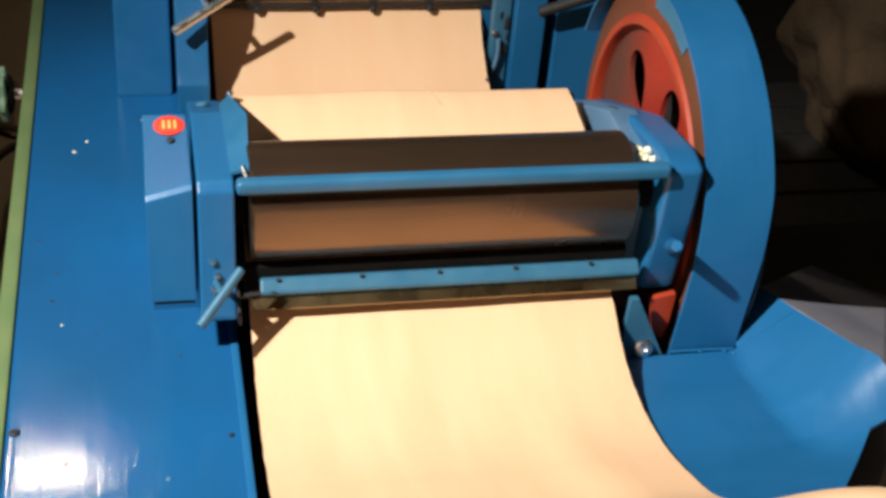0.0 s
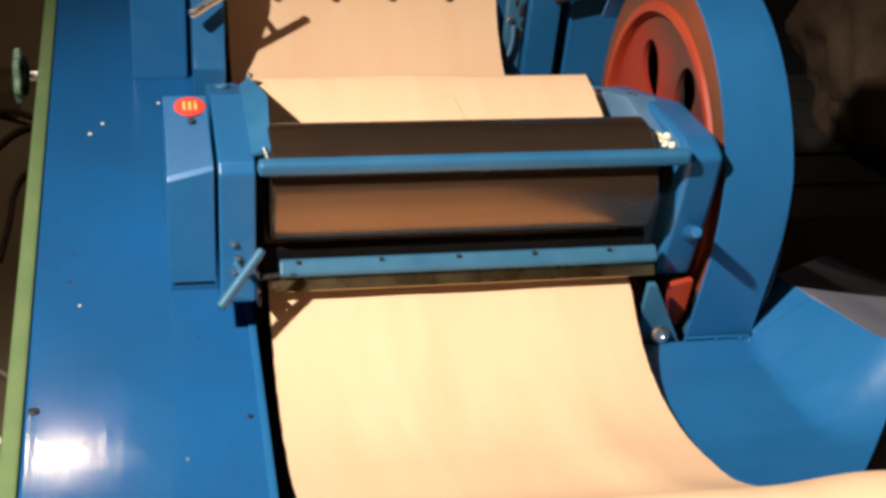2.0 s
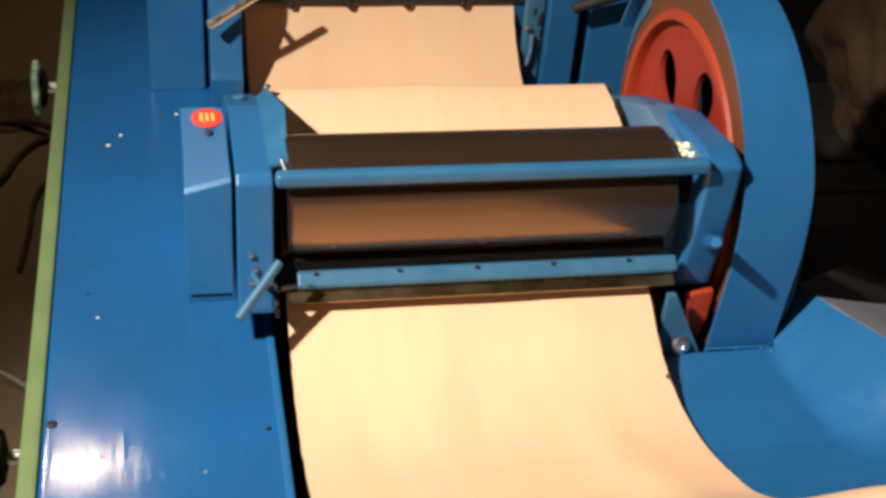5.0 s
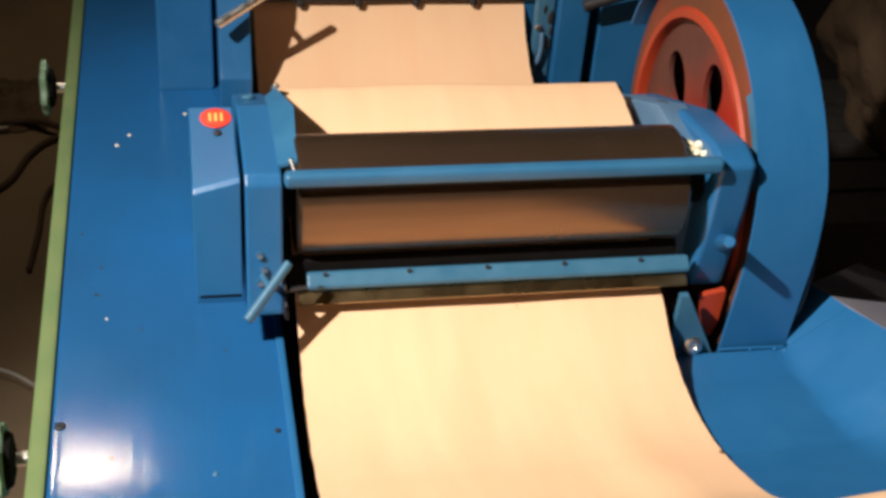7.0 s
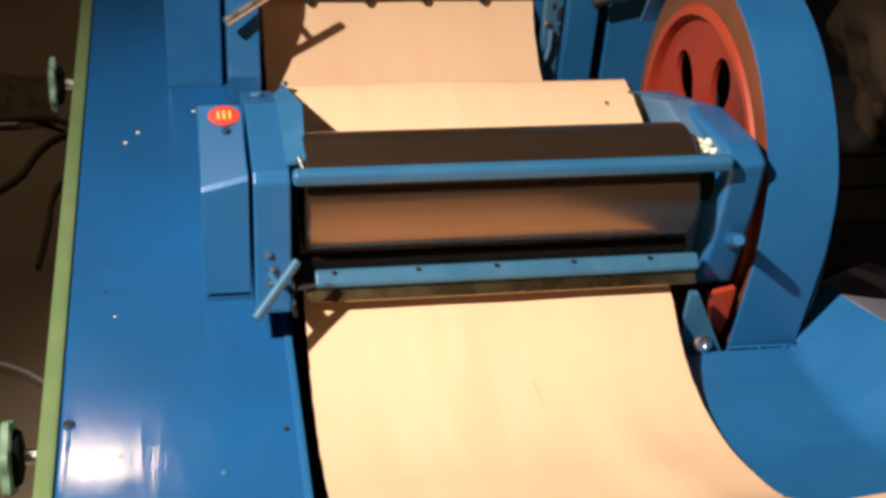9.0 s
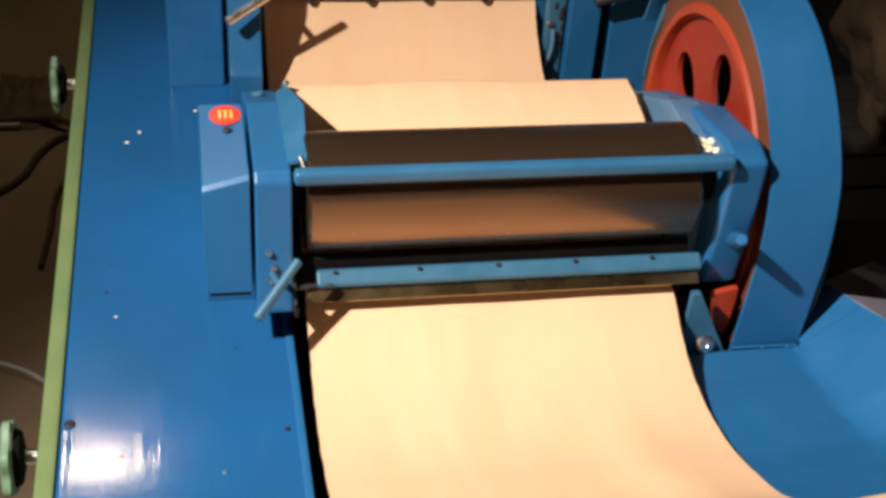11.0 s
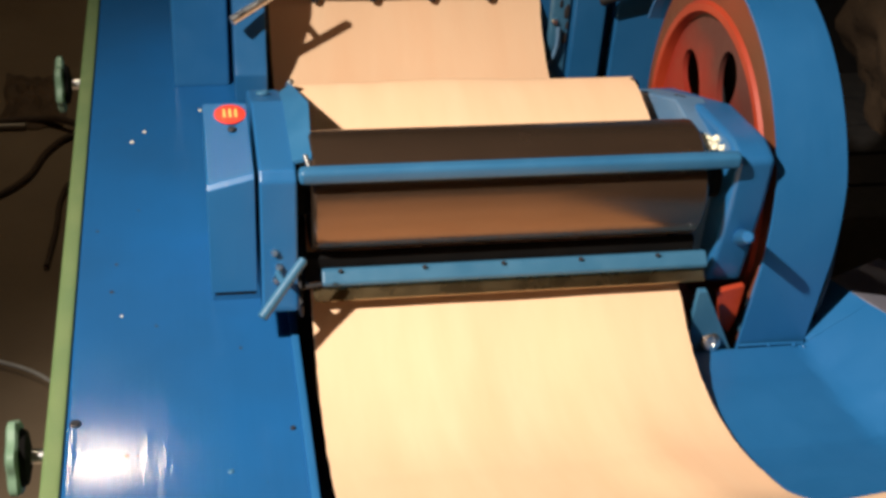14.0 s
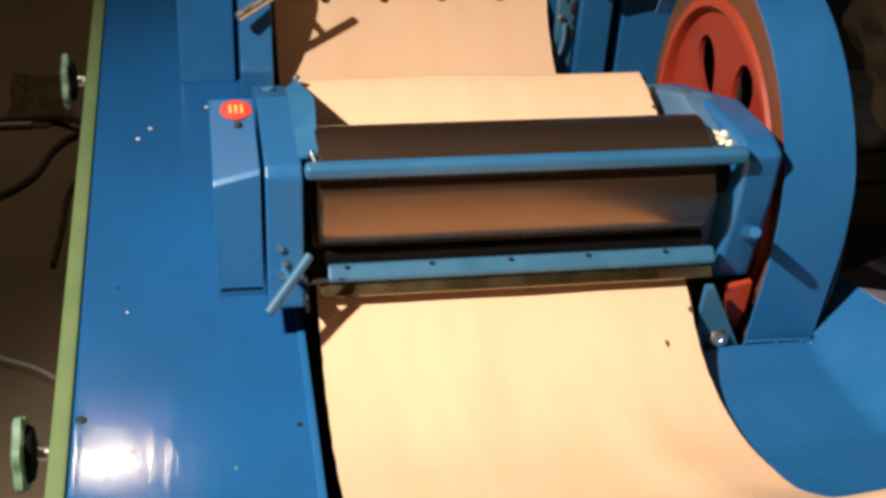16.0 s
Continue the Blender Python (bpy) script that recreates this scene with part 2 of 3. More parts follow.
def gear_cabinet():
    body = part("gear_cabinet", box(-0.338, -0.160, 0.42, 1.95, 0.10, 0.79, 0.003), BLUE_LID, machine, "brush-painted blue gear cabinet with a flat top")
    part("edge_trim", box(-0.3525, -0.338, 0.42, 1.95, 0.74, 0.792, 0.003), GREEN, body, "pale green edge strip")
    part("seam_lip", box(-0.1640, -0.1575, 0.42, 0.93, 0.776, 0.7925, 0.0015), BLUE, body)
    for x, y, r in ((-0.331, 0.801, 0.0044), (-0.171, 0.780, 0.0022)):
        part("screw", screw_head((x, y, 0.7895), (0, 0, 1), r, 0.0022), DARK, body)
    for x, y, r in ((-0.296, 1.214, 0.0021), (-0.284, 1.234, 0.0018), (-0.2275, 1.275, 0.0019), (-0.30, 0.93, 0.001)):
        bm = bmesh.new()
        lump(bm, (x, y, 0.7905), r, 0.4)
        part("flour_fleck", bm, CRUMB, body)
    bm = bmesh.new()
    lump(bm, (-0.219, 0.739, 0.7902), 0.0024, 0.3)
    part("paint_drop", bm, BLUE_PALE, body, "pale blue paint drop")
    for x, y, r in ((-0.306, 1.005, 0.0016), (-0.309, 0.965, 0.002), (-0.272, 0.915, 0.0014), (-0.293, 0.763, 0.0019), (-0.324, 1.058, 0.0016), (-0.285, 0.762, 0.0010), (-0.205, 0.88, 0.0014), (-0.288, 1.09, 0.0012)):
        bm = bmesh.new()
        lump(bm, (x, y, 0.7899), r, 0.25)
        part("paint_chip", bm, DARK, body)
    part("foot", box(-0.32, -0.175, 0.5, 0.62, 0.0, 0.1), DARK, body)
    part("foot", box(-0.32, -0.175, 1.7, 1.82, 0.0, 0.1), DARK, body)


def star_knob(y, z, turn):
    stem = part("star_knob", star(6, 0.031, 0.025, 0.009), KNOB, machine, "mint green star-shaped hand knob")
    stem.matrix_local = pose(-0.376, y, z, turn)
    # solid disc, painted near black as the shade of a hollow
    part("hub", lathe([(0.0035, 0.002), (0.0045, 0.0225), (0.009, 0.0200), (0.0115, 0.009), (0.012, 0.002)], 24), NEAR_BLACK, stem, "knob back with the shade of its hollow in the colour")
    part("stem", rod((0.006, 0, 0), (0.0415, 0, 0), 0.0058), CHROME, stem, "bright steel stem")


def star(lobes, r_out, r_in, thick):
    bm = bmesh.new()
    n = lobes * 8
    rings = []
    for x, k in ((-thick / 2, 0.86), (-thick / 2 + 0.002, 1.0), (thick / 2 - 0.002, 1.0), (thick / 2, 0.9)):
        rings.append([bm.verts.new((x, k * (r_in + (r_out - r_in) * (0.5 + 0.5 * math.cos(2 * math.pi * i / 8))) * math.cos(2 * math.pi * i / n), k * (r_in + (r_out - r_in) * (0.5 + 0.5 * math.cos(2 * math.pi * i / 8))) * math.sin(2 * math.pi * i / n))) for i in range(n)])
    for a, b in zip(rings, rings[1:]):
        for k in range(n):
            j = (k + 1) % n
            bm.faces.new((a[k], a[j], b[j], b[k]))
    bm.faces.new(rings[0]), bm.faces.new(rings[-1][::-1])
    return bm


HOUSING = ((0.8755, 0.8335), (0.867, 0.8795), (0.862, 0.917), (0.860, 0.9615), (0.884, 0.9680), (0.957, 0.9575), (1.088, 0.904), (1.088, 0.8257))
LEFT_PLATE = ((0.868, 0.838), (0.850, 0.847), (0.850, 0.852), (0.8665, 0.954), (0.8725, 0.961), (0.985, 0.957), (1.065, 0.925), (1.065, 0.838))
REAR_PLATE = ((1.270, 0.800), (1.270, 0.832), (1.280, 0.847), (1.295, 0.886), (1.310, 0.9255), (1.324, 0.9475), (1.36, 0.980), (1.49, 0.985), (1.58, 0.95), (1.58, 0.80))
LEFT_BLOCK = ((0.857, 0.863), (0.8695, 0.953), (0.8735, 0.9565), (0.986, 0.956), (0.995, 0.90), (0.995, 0.858))


def shifted(profile, d):
    return [(y + d.y, z + d.z) for y, z in profile]


def lever(a, b, r, base, material, label, tip=None):
    """A straight handle on a short bracket."""
    arm = part("lever", rod(a, b, r, 14, tip or r * 0.9), material, machine, label)
    mid = Vector(a).lerp(Vector(b), 0.55)
    part("pivot", rod(base, mid, r * 0.7, 12), material, arm)
    return arm


def guide_wing(d):
    """A plate that flares from the left housing's top towards the roller's end."""
    bm = bmesh.new()
    low = [(-0.163, 1.045, 0.932), (-0.163, 0.985, 0.958), (-0.163, 0.885, 0.961)]
    high = [(-0.153, 1.030, 0.949), (-0.1450, 0.955, 0.972), (-0.1490, 0.880, 0.967)]
    rows = []
    for a, b in zip(low, high):
        a, b = Vector(a) + d, Vector(b) + d
        rows.append([bm.verts.new(v) for v in (a, b, b - Vector((0, 0, 0.003)), a - Vector((0, 0, 0.003)))])
    for p, q in zip(rows, rows[1:]):
        for k in range(4):
            j = (k + 1) % 4
            bm.faces.new((p[k], p[j], q[j], q[k]))
    bm.faces.new(rows[0]), bm.faces.new(rows[-1][::-1])
    return bm


def stage(d):
    """One pair of rollers between its two bearing housings; d: how far it stands behind the front one."""
    front = d.length < 0.01
    left = part("bearing_housing", prism_x(LEFT_PLATE if front else REAR_PLATE, *((-0.1885, -0.1610) if front else (-0.1905, -0.158)), 0.0018), BLUE, machine, smooth=not front)
    part("side_guide", guide_wing(d), BLUE_WORN, machine, "flared blue side guide plate")
    right = part("bearing_housing", prism_x(shifted(HOUSING, d), 0.1795, 0.2115, 0.0055, 4), BLUE, machine)
    part("cheek", prism_x(shifted(((0.898, 0.840), (0.898, 0.9505), (0.978, 0.9525), (1.086, 0.9045), (1.086, 0.840)), d), 0.167, 0.193, 0.002), BLUE_WASH, right, "pale worn cheek plate")
    if front:
        part("scratch", tube([(0.1800, 0.988, 0.9484), (0.1815, 1.000, 0.9431), (0.1803, 1.008, 0.9395), (0.1785, 1.009, 0.9391)], 0.0007), DARK, right, "dark curved scratch")
    part("side_frame", box(0.176, 0.20, 1.03 + d.y, 1.15 + d.y, 0.35, 0.836 + d.z, 0.002), BLUE, machine)
    for x, y, z in ((-0.1785, 0.8572, 0.8985), (-0.1755, 0.8552, 0.8865), (-0.1780, 0.8533, 0.8755)) if front else ((-0.178, 1.3795, 0.926), (-0.178, 1.3795, 0.902)):
        part("bolt", screw_head((x, y, z), (0, -1, 0.15), 0.0030, 0.003, False), CHROME, left)
    part("bolt", lathe_at((-0.176, 1.028 + d.y, 0.9405 + d.z), (0, 0.39, 0.92), 0.006), BLUE_PALE, left)
    # tie bars
    part("tie_bar", box(-0.1605, 0.1800, 0.852 + d.y, 0.864 + d.y, 0.9585 + d.z, 0.9705 + d.z, 0.004, 3), BLUE_WORN, machine)
    blade = part("scraper_bar", prism_x(shifted(((0.855, 0.8675), (0.864, 0.8750), (0.869, 0.8735), (0.866, 0.8665), (0.857, 0.8620)), d), -0.142, 0.1700, 0.002), BLUE_PALE, machine, "pale blue scraper bar with black bolts")
    part("blade", prism_x(shifted(((0.851, 0.8545), (0.860, 0.8615), (0.861, 0.8595), (0.852, 0.8530)), d), -0.149, 0.168), BRASS, blade, "thin brass scraper blade")
    for x in (-0.128, -0.062, 0.001, 0.064, 0.128):
        part("bolt", screw_head((x, 0.8625 + d.y, 0.8737 + d.z), (0, -0.6, 0.8), 0.0017, 0.003), DARK, blade)
    # black strip that paints the shaded gap between roller and scraper bar
    part("gap_shade", prism_x(shifted(((0.869, 0.860), (0.869, 0.882), (0.874, 0.8855), (0.878, 0.860)), d), -0.154, 0.160), NEAR_BLACK, blade, "black strip drawn for the shade below the roller")
    guide = part("guide_rod", rod((-0.158, 1.036 + d.y, 0.934 + d.z), (0.154, 1.036 + d.y, 0.934 + d.z), 0.006), NEAR_BLACK, machine)
    pair = []
    for y, z in ((0.900, 0.9245), (0.956, 0.843)):
        ob = part("roller", lathe([(-0.150, 0.019), (-0.149, 0.0445), (-0.147, 0.0465), (0.156, 0.0465), (0.158, 0.0445), (0.159, 0.019)], 64), STEEL, machine, "polished steel pressing roller")
        # black colour carries the shade of the gaps at the roller's ends
        part("shaft", lathe([(-0.172, 0.017), (-0.171, 0.018), (0.184, 0.018), (0.185, 0.017)], 32), NEAR_BLACK, ob, "shaft coloured black for the shade in the end gaps")
        ob.matrix_local = Matrix.Translation(Vector((0, y, z)) + d)
        pair.append(ob)
    up, low = pair
    return up, low, left, right


def lathe_at(where, normal, r):
    bm = lathe([(0, r), (0.002, r), (0.003, r * 0.8), (0.003, r * 0.45), (0.0015, r * 0.4)], 20, "Z")
    bm.transform(Matrix.Translation(where) @ Vector(normal).to_track_quat("Z", "Y").to_matrix().to_4x4())
    return bm


def front_details(left, right):
    bm = prism_x(LEFT_BLOCK, -0.2265, -0.1918)
    for v in bm.verts:
        if v.co.y < 0.88 and v.co.z > 0.9:  # the front edge of the lid falls towards the outer side
            v.co += Vector((0, 0.0004, 0.0025)) if v.co.x > -0.2 else Vector((0, -0.0009, -0.006))
    block = part("gear_cover", rounded(bm, 0.0009, 2, 20), BLUE, machine, "blue gear cover with a red badge")
    bm = lathe([(0, 0.0), (0, 0.0145), (0.0008, 0.0145), (0.0012, 0.0135), (0.0012, 0.0)], 32, "Z")
    bmesh.ops.remove_doubles(bm, verts=bm.verts, dist=1e-6)
    bm.transform(pose(-0.2055, 0.9675, 0.9558) @ Matrix.Diagonal((0.86, 1.05, 1, 1)))
    badge = part("badge", bm, BADGE, block, "oval red badge with yellow marks")
    for x, w in ((-0.2100, 0.0020), (-0.2055, 0.0022), (-0.2010, 0.0020)):
        part("badge_mark", box(x - w / 2, x + w / 2, 0.961, 0.974, 0.9569, 0.9574), YELLOW, badge)
    # dark strip in place of the contact shadow at the cover's foot
    part("contact_shade", box(-0.2235, -0.1925, 0.860, 0.95, 0.8585, 0.8630), DARK, block, "dark strip drawn for the contact shadow under the cover")
    part("pedestal", box(-0.226, -0.166, 0.945, 1.05, 0.789, 0.868, 0.002), BLUE, machine)
    part("link_rod", rod((-0.1615, 0.8560, 0.8645), (-0.1410, 0.8590, 0.8650), 0.0020, 12), DARK, machine)
    # added lip, hardly visible itself, that throws the shadow patch onto the dough
    part("shadow_lip", prism_x(((0.833, 0.854), (0.833, 0.864), (0.862, 0.874), (0.862, 0.846)), -0.1612, -0.1585, 0.0008), DARK, machine, "thin dark lip added to cast a shadow on the dough")
    part("screw", screw_head((-0.205, 0.944, 0.9555), (0, 0, 1), 0.0035, 0.002), DARK, block)
    # handles
    lever((-0.1914, 0.8085, 0.8742), (-0.1581, 0.8380, 0.9042), 0.0040, (-0.178, 0.868, 0.876), BLUE_PALE, "blue painted clamping lever")
    lever((0.2050, 0.882, 0.874), (0.1775, 0.813, 0.9225), 0.0080, (0.2050, 0.882, 0.874), BLUE, "blue painted clamping lever", 0.0046)
    # small chrome bead that supplies the white glint on the guide's corner
    part("guide_glint", rod((-0.1545, 1.034, 0.946), (-0.1525, 1.026, 0.9525), 0.0026, 12), CHROME, machine, "bright bead added for the glint at the guide's corner")
    part("deflector_tip", rod((-0.1535, 0.884, 0.966), (-0.1500, 0.870, 0.9585), 0.0022, 10), CHROME, machine, "bright steel pin")
    for y, z in ((0.868, 0.942), (0.866, 0.921), (0.870, 0.900)):
        part("roller_nut", screw_head((0.1690, 0.899, z), (0, -1, 0), 0.0045, 0.008, False), CHROME, right, "worn steel nut")
    # red plate and lug between the housing and the wheel guard
    # made-up plate: stands in for the wheel's red side where light reaches it
    bm = bmesh.new()
    outline = ((0.1865, 0.833), (0.2090, 0.838), (0.2090, 0.830), (0.2075, 0.804), (0.2040, 0.790), (0.1960, 0.797))
    a = [bm.verts.new((x, 0.8620, z)) for x, z in outline]
    b = [bm.verts.new((x, 0.8680, z)) for x, z in outline]
    bm.faces.new(a), bm.faces.new(b[::-1])
    for k in range(6):
        bm.faces.new((a[k], b[k], b[(k + 1) % 6], a[(k + 1) % 6]))
    part("bracket", rounded(bm, 0.001), RED, machine, "red plate added for the lit lower side of the wheel")
    lug = part("lug", prism_lug(), BLUE_PALE, machine)
    part("bolt", lathe_at((0.1800, 0.8430, 0.7975), (-0.2, -1, 0.45), 0.0080), CHROME, lug, "bright bolt head")


def prism_lug():
    """A strap that tapers upwards."""
    bm = bmesh.new()
    for y in (0.8435, 0.850):
        for x, z in ((0.1600, 0.784), (0.2010, 0.784), (0.1690, 0.848), (0.1620, 0.848)):
            bm.verts.new((x, y, z))
    bm.verts.ensure_lookup_table()
    v = bm.verts
    for f in ((0, 1, 2, 3), (7, 6, 5, 4), (0, 4, 5, 1), (1, 5, 6, 2), (2, 6, 7, 3), (3, 7, 4, 0)):
        bm.faces.new([v[k] for k in f])
    return rounded(bm, 0.0015)


def rear_details():
    part("gear_cover", prism_x(((1.328, 0.789), (1.380, 1.02), (1.40, 1.04), (1.60, 1.04), (1.60, 0.789)), -0.2535, -0.1945, 0.004), BLUE, machine)
    lever((-0.1935, 1.272, 0.892), (-0.1254, 1.2994, 0.9245), 0.005, (-0.168, 1.335, 0.915), CHROME, "bare steel clamping lever")
    clamp = part("blade_clamp", box(-0.142, 0.166, 1.366, 1.373, 0.8735, 0.883, 0.001), DARK, machine, "dark steel clamp strip")
    for x in (-0.100, -0.037, 0.0266, 0.0907):
        part("stud", rod((x, 1.366, 0.876), (x, 1.3655, 0.8685), 0.0042, 14), DARK, clamp)
    # uprights beside the rear rollers
    part("upright", box(0.1815, 0.2175, 1.335, 1.350, 0.55, 1.10, 0.003), BLUE, machine)
    grimy = part("upright", box(0.158, 0.1795, 1.344, 1.356, 0.55, 1.10, 0.003), BLUE_PALE, machine, "grimy grey-blue upright")
    part("bolt", screw_head((0.1625, 1.344, 0.851), (0, -1, 0.2), 0.0040, 0.004, False), CHROME, grimy, "worn bright bolt")
    for x, z, r in ((0.176, 0.830, 0.0042), (0.177, 0.846, 0.0030), (0.1755, 0.862, 0.0052), (0.168, 0.872, 0.0030), (0.165, 0.818, 0.0022)):
        bm = bmesh.new()
        lump(bm, (0, 0, 0), r, 0.25)
        bm.transform(Matrix.Translation((x, 1.3436, z)) @ Matrix.Rotation(radians(90), 4, "X") @ Matrix.Diagonal((0.7, 1.6, 1, 1)))
        part("grease_blot", bm, DARK, grimy, "dark grease blot")
    part("pipe", tube([(0.1600, 1.3400, 0.800), (0.1640, 1.3390, 0.812), (0.1665, 1.3385, 0.828), (0.1660, 1.3390, 0.846)], 0.0024), BLUE_WASH, machine, "thin pale blue grease pipe")
    part("upright", box(0.232, 0.31, 1.342, 1.36, 0.45, 1.10, 0.003), BLUE, machine)
    part("back_panel", box(0.150, 0.44, 1.372, 1.380, 0.55, 1.10, 0.002), BLUE, machine)
    part("cross_rail", box(0.168, 0.42, 1.412, 1.44, 0.735, 0.765, 0.004), BLUE, machine)
    part("lever", rod((0.205, 1.326, 0.8835), (0.300, 1.318, 0.918), 0.0065), DARK, machine, "dark linkage arm")


def pulley():
    """The flywheel pulley: grimy rim, red flange, web with six oval holes, hub."""
    def sized(bm):
        bm.transform(Matrix.Scale(0.985, 4))
        return bm
    rim = part("pulley", sized(ring_profile([(-0.018, 0.139), (-0.0195, 0.150), (-0.018, 0.168), (-0.012, 0.1815), (0.026, 0.182), (0.030, 0.139)], 96)), RIM, machine, "grimy red flywheel rim")
    part("flange", sized(ring_profile([(-0.0205, 0.1385), (-0.0225, 0.140), (-0.0225, 0.147), (-0.0195, 0.150), (-0.012, 0.1375)], 96)), RED, rim, "red enamelled flange")
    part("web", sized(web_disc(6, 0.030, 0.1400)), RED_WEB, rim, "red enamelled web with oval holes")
    part("hub", sized(lathe([(-0.028, 0.018), (-0.028, 0.034), (0.02, 0.036), (0.02, 0.018)], 40)), RED, rim)
    part("paint_smear", sized(smear()), BLUE_PALE, rim, "pale blue paint smear")
    rim.matrix_local = Matrix.Translation(Vector((WHEEL_X, 0, 0)) + AXLE)
    return rim


def smear():
    """A thin skin of stray paint on the rim's face and tread."""
    bm = bmesh.new()
    n, rows = 12, []
    for k in range(n + 1):
        a = radians(SMEAR - 14 + 28 * k / n)
        w = 1 - 0.35 * abs(noise.noise(Vector((k * 0.7, 0, 3))))
        rows.append([bm.verts.new((x, r * math.cos(a), r * math.sin(a))) for x, r in ((-0.0200, 0.170 - 0.012 * w + 0.004), (-0.0190, 0.1715), (-0.0140, 0.1823), (0.012 * w, 0.1829), (0.012 * w, 0.1822), (-0.0120, 0.1810))])
    for p, q in zip(rows, rows[1:]):
        for k in range(6):
            j = (k + 1) % 6
            bm.faces.new((p[k], p[j], q[j], q[k]))
    bm.faces.new(rows[0]), bm.faces.new(rows[-1][::-1])
    return bm


SMEAR = 41


def ring_profile(profile, n):
    bm = bmesh.new()
    rings = [[bm.verts.new((x, r * math.cos(2 * math.pi * k / n), r * math.sin(2 * math.pi * k / n))) for k in range(n)] for x, r in profile]
    for a, b in zip(rings, rings[1:] + rings[:1]):
        for k in range(n):
            j = (k + 1) % n
            bm.faces.new((a[k], a[j], b[j], b[k]))
    return bm


def web_disc(holes, r0, r1, thick=0.005):
    """Each sector is bridged from its border to an oval hole, front and back."""
    bm = bmesh.new()
    n, span = 32, 2 * math.pi / holes
    for h in range(holes):
        mid = h * span
        outer, inner = [], []
        for k in range(n):
            a = 2 * math.pi * k / n
            c, s = math.cos(a), math.sin(a)
            m = max(abs(c), abs(s))
            u, v = c / m, s / m
            r = (r0 + r1) / 2 + u * (r1 - r0) / 2
            outer.append((r, mid + v * span / 2))
            inner.append((0.0860 + 0.0305 * c, mid + 0.0200 * s / 0.0860))
        faces = []
        for x in (-0.0125, thick - 0.0125):
            o = [bm.verts.new((x, r * math.cos(t), r * math.sin(t))) for r, t in outer]
            i = [bm.verts.new((x, r * math.cos(t), r * math.sin(t))) for r, t in inner]
            faces.append((o, i))
            for k in range(n):
                j = (k + 1) % n
                bm.faces.new((o[k], o[j], i[j], i[k]))
        (_, i0), (_, i1) = faces
        for k in range(n):
            j = (k + 1) % n
            bm.faces.new((i0[k], i0[j], i1[j], i1[k]))
    bmesh.ops.remove_doubles(bm, verts=bm.verts, dist=1e-5)
    return bm


def pulley_guard():
    """A bent strip over the wheel, with its outer side plate."""
    bm = bmesh.new()
    n, r, t = 72, 0.1872, 0.003
    arc = [radians(180 - 160 * k / n) for k in range(n + 1)]
    line = [(AXLE.y + r * math.cos(a), AXLE.z + r * math.sin(a), math.cos(a), math.sin(a)) for a in arc]
    line = [(AXLE.y - r - 0.0005 * k, 0.784 + (AXLE.z - 0.784) * (1 - k / 4), -1.0, 0.0) for k in (4, 3, 2, 1)] + line
    rows = []
    for y, z, c, s1 in line:
        lean = 0.013 * min(1.0, max(0.0, (0.935 - z) / 0.15)) if y < AXLE.y else 0.0
        rows.append([bm.verts.new((x - lean, y - c * e, z - s1 * e)) for x, e in ((0.2191, 0), (0.2782, 0), (0.2782, t), (0.2191, t))])
    for a, b in zip(rows, rows[1:]):
        for k in range(4):
            j = (k + 1) % 4
            bm.faces.new((a[k], a[j], b[j], b[k]))
    bm.faces.new(rows[0]), bm.faces.new(rows[-1][::-1])
    guard = part("pulley_guard", bm, BLUE, machine, "blue curved sheet-metal wheel guard")
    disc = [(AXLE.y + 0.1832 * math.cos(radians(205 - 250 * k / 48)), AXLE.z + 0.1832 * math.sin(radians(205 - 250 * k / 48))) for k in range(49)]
    # the guard's shaded inside is put into this plate's dark colour
    part("side_plate", prism_x(disc, 0.2753, 0.2780), DARK, guard, "side plate coloured dark for the shade inside the guard")


def ramp_at(pairs, y):
    for (a, u), (b, v) in zip(pairs, pairs[1:]):
        if y <= b:
            return u + (v - u) * max(0.0, (y - a) / (b - a))
    return pairs[-1][1]


def plan_sheet(rows, height, thick):
    """A bent plate from rows of (y, left x, right x); height(x, y) gives its upper side."""
    bm = bmesh.new()
    n, top, low = 24, [], []
    for y, x0, x1 in rows:
        xs = [x0 + (x1 - x0) * k / n for k in range(n + 1)]
        top.append([bm.verts.new((x, y, height(x, y))) for x in xs])
        low.append([bm.verts.new((x, y, height(x, y) - thick)) for x in xs])
    for i in range(len(rows) - 1):
        for k in range(n):
            bm.faces.new((top[i][k], top[i][k + 1], top[i + 1][k + 1], top[i + 1][k]))
            bm.faces.new((low[i][k], low[i + 1][k], low[i + 1][k + 1], low[i][k + 1]))
        for k in (0, n):
            bm.faces.new((top[i][k], top[i + 1][k], low[i + 1][k], low[i][k]))
    for i in (0, -1):
        for k in range(n):
            bm.faces.new((top[i][k], low[i][k], low[i][k + 1], top[i][k + 1]))
    return bm


APRON_LINE = ((0.40, 0.990), (0.50, 0.950), (0.54, 0.908), (0.58, 0.870), (0.617, 0.841), (0.650, 0.825), (0.680, 0.813), (0.705, 0.8055), (0.735, 0.8010), (0.770, 0.7965), (0.80, 0.7925), (0.84, 0.790), (1.00, 0.790))
APRON_EDGE = ((0.50, 0.16), (0.6212, 0.2509), (0.7027, 0.3175), (0.7040, 0.3425), (0.7375, 0.3349), (0.7660, 0.3269), (0.8085, 0.3195), (0.8514, 0.3098), (0.8881, 0.3004))


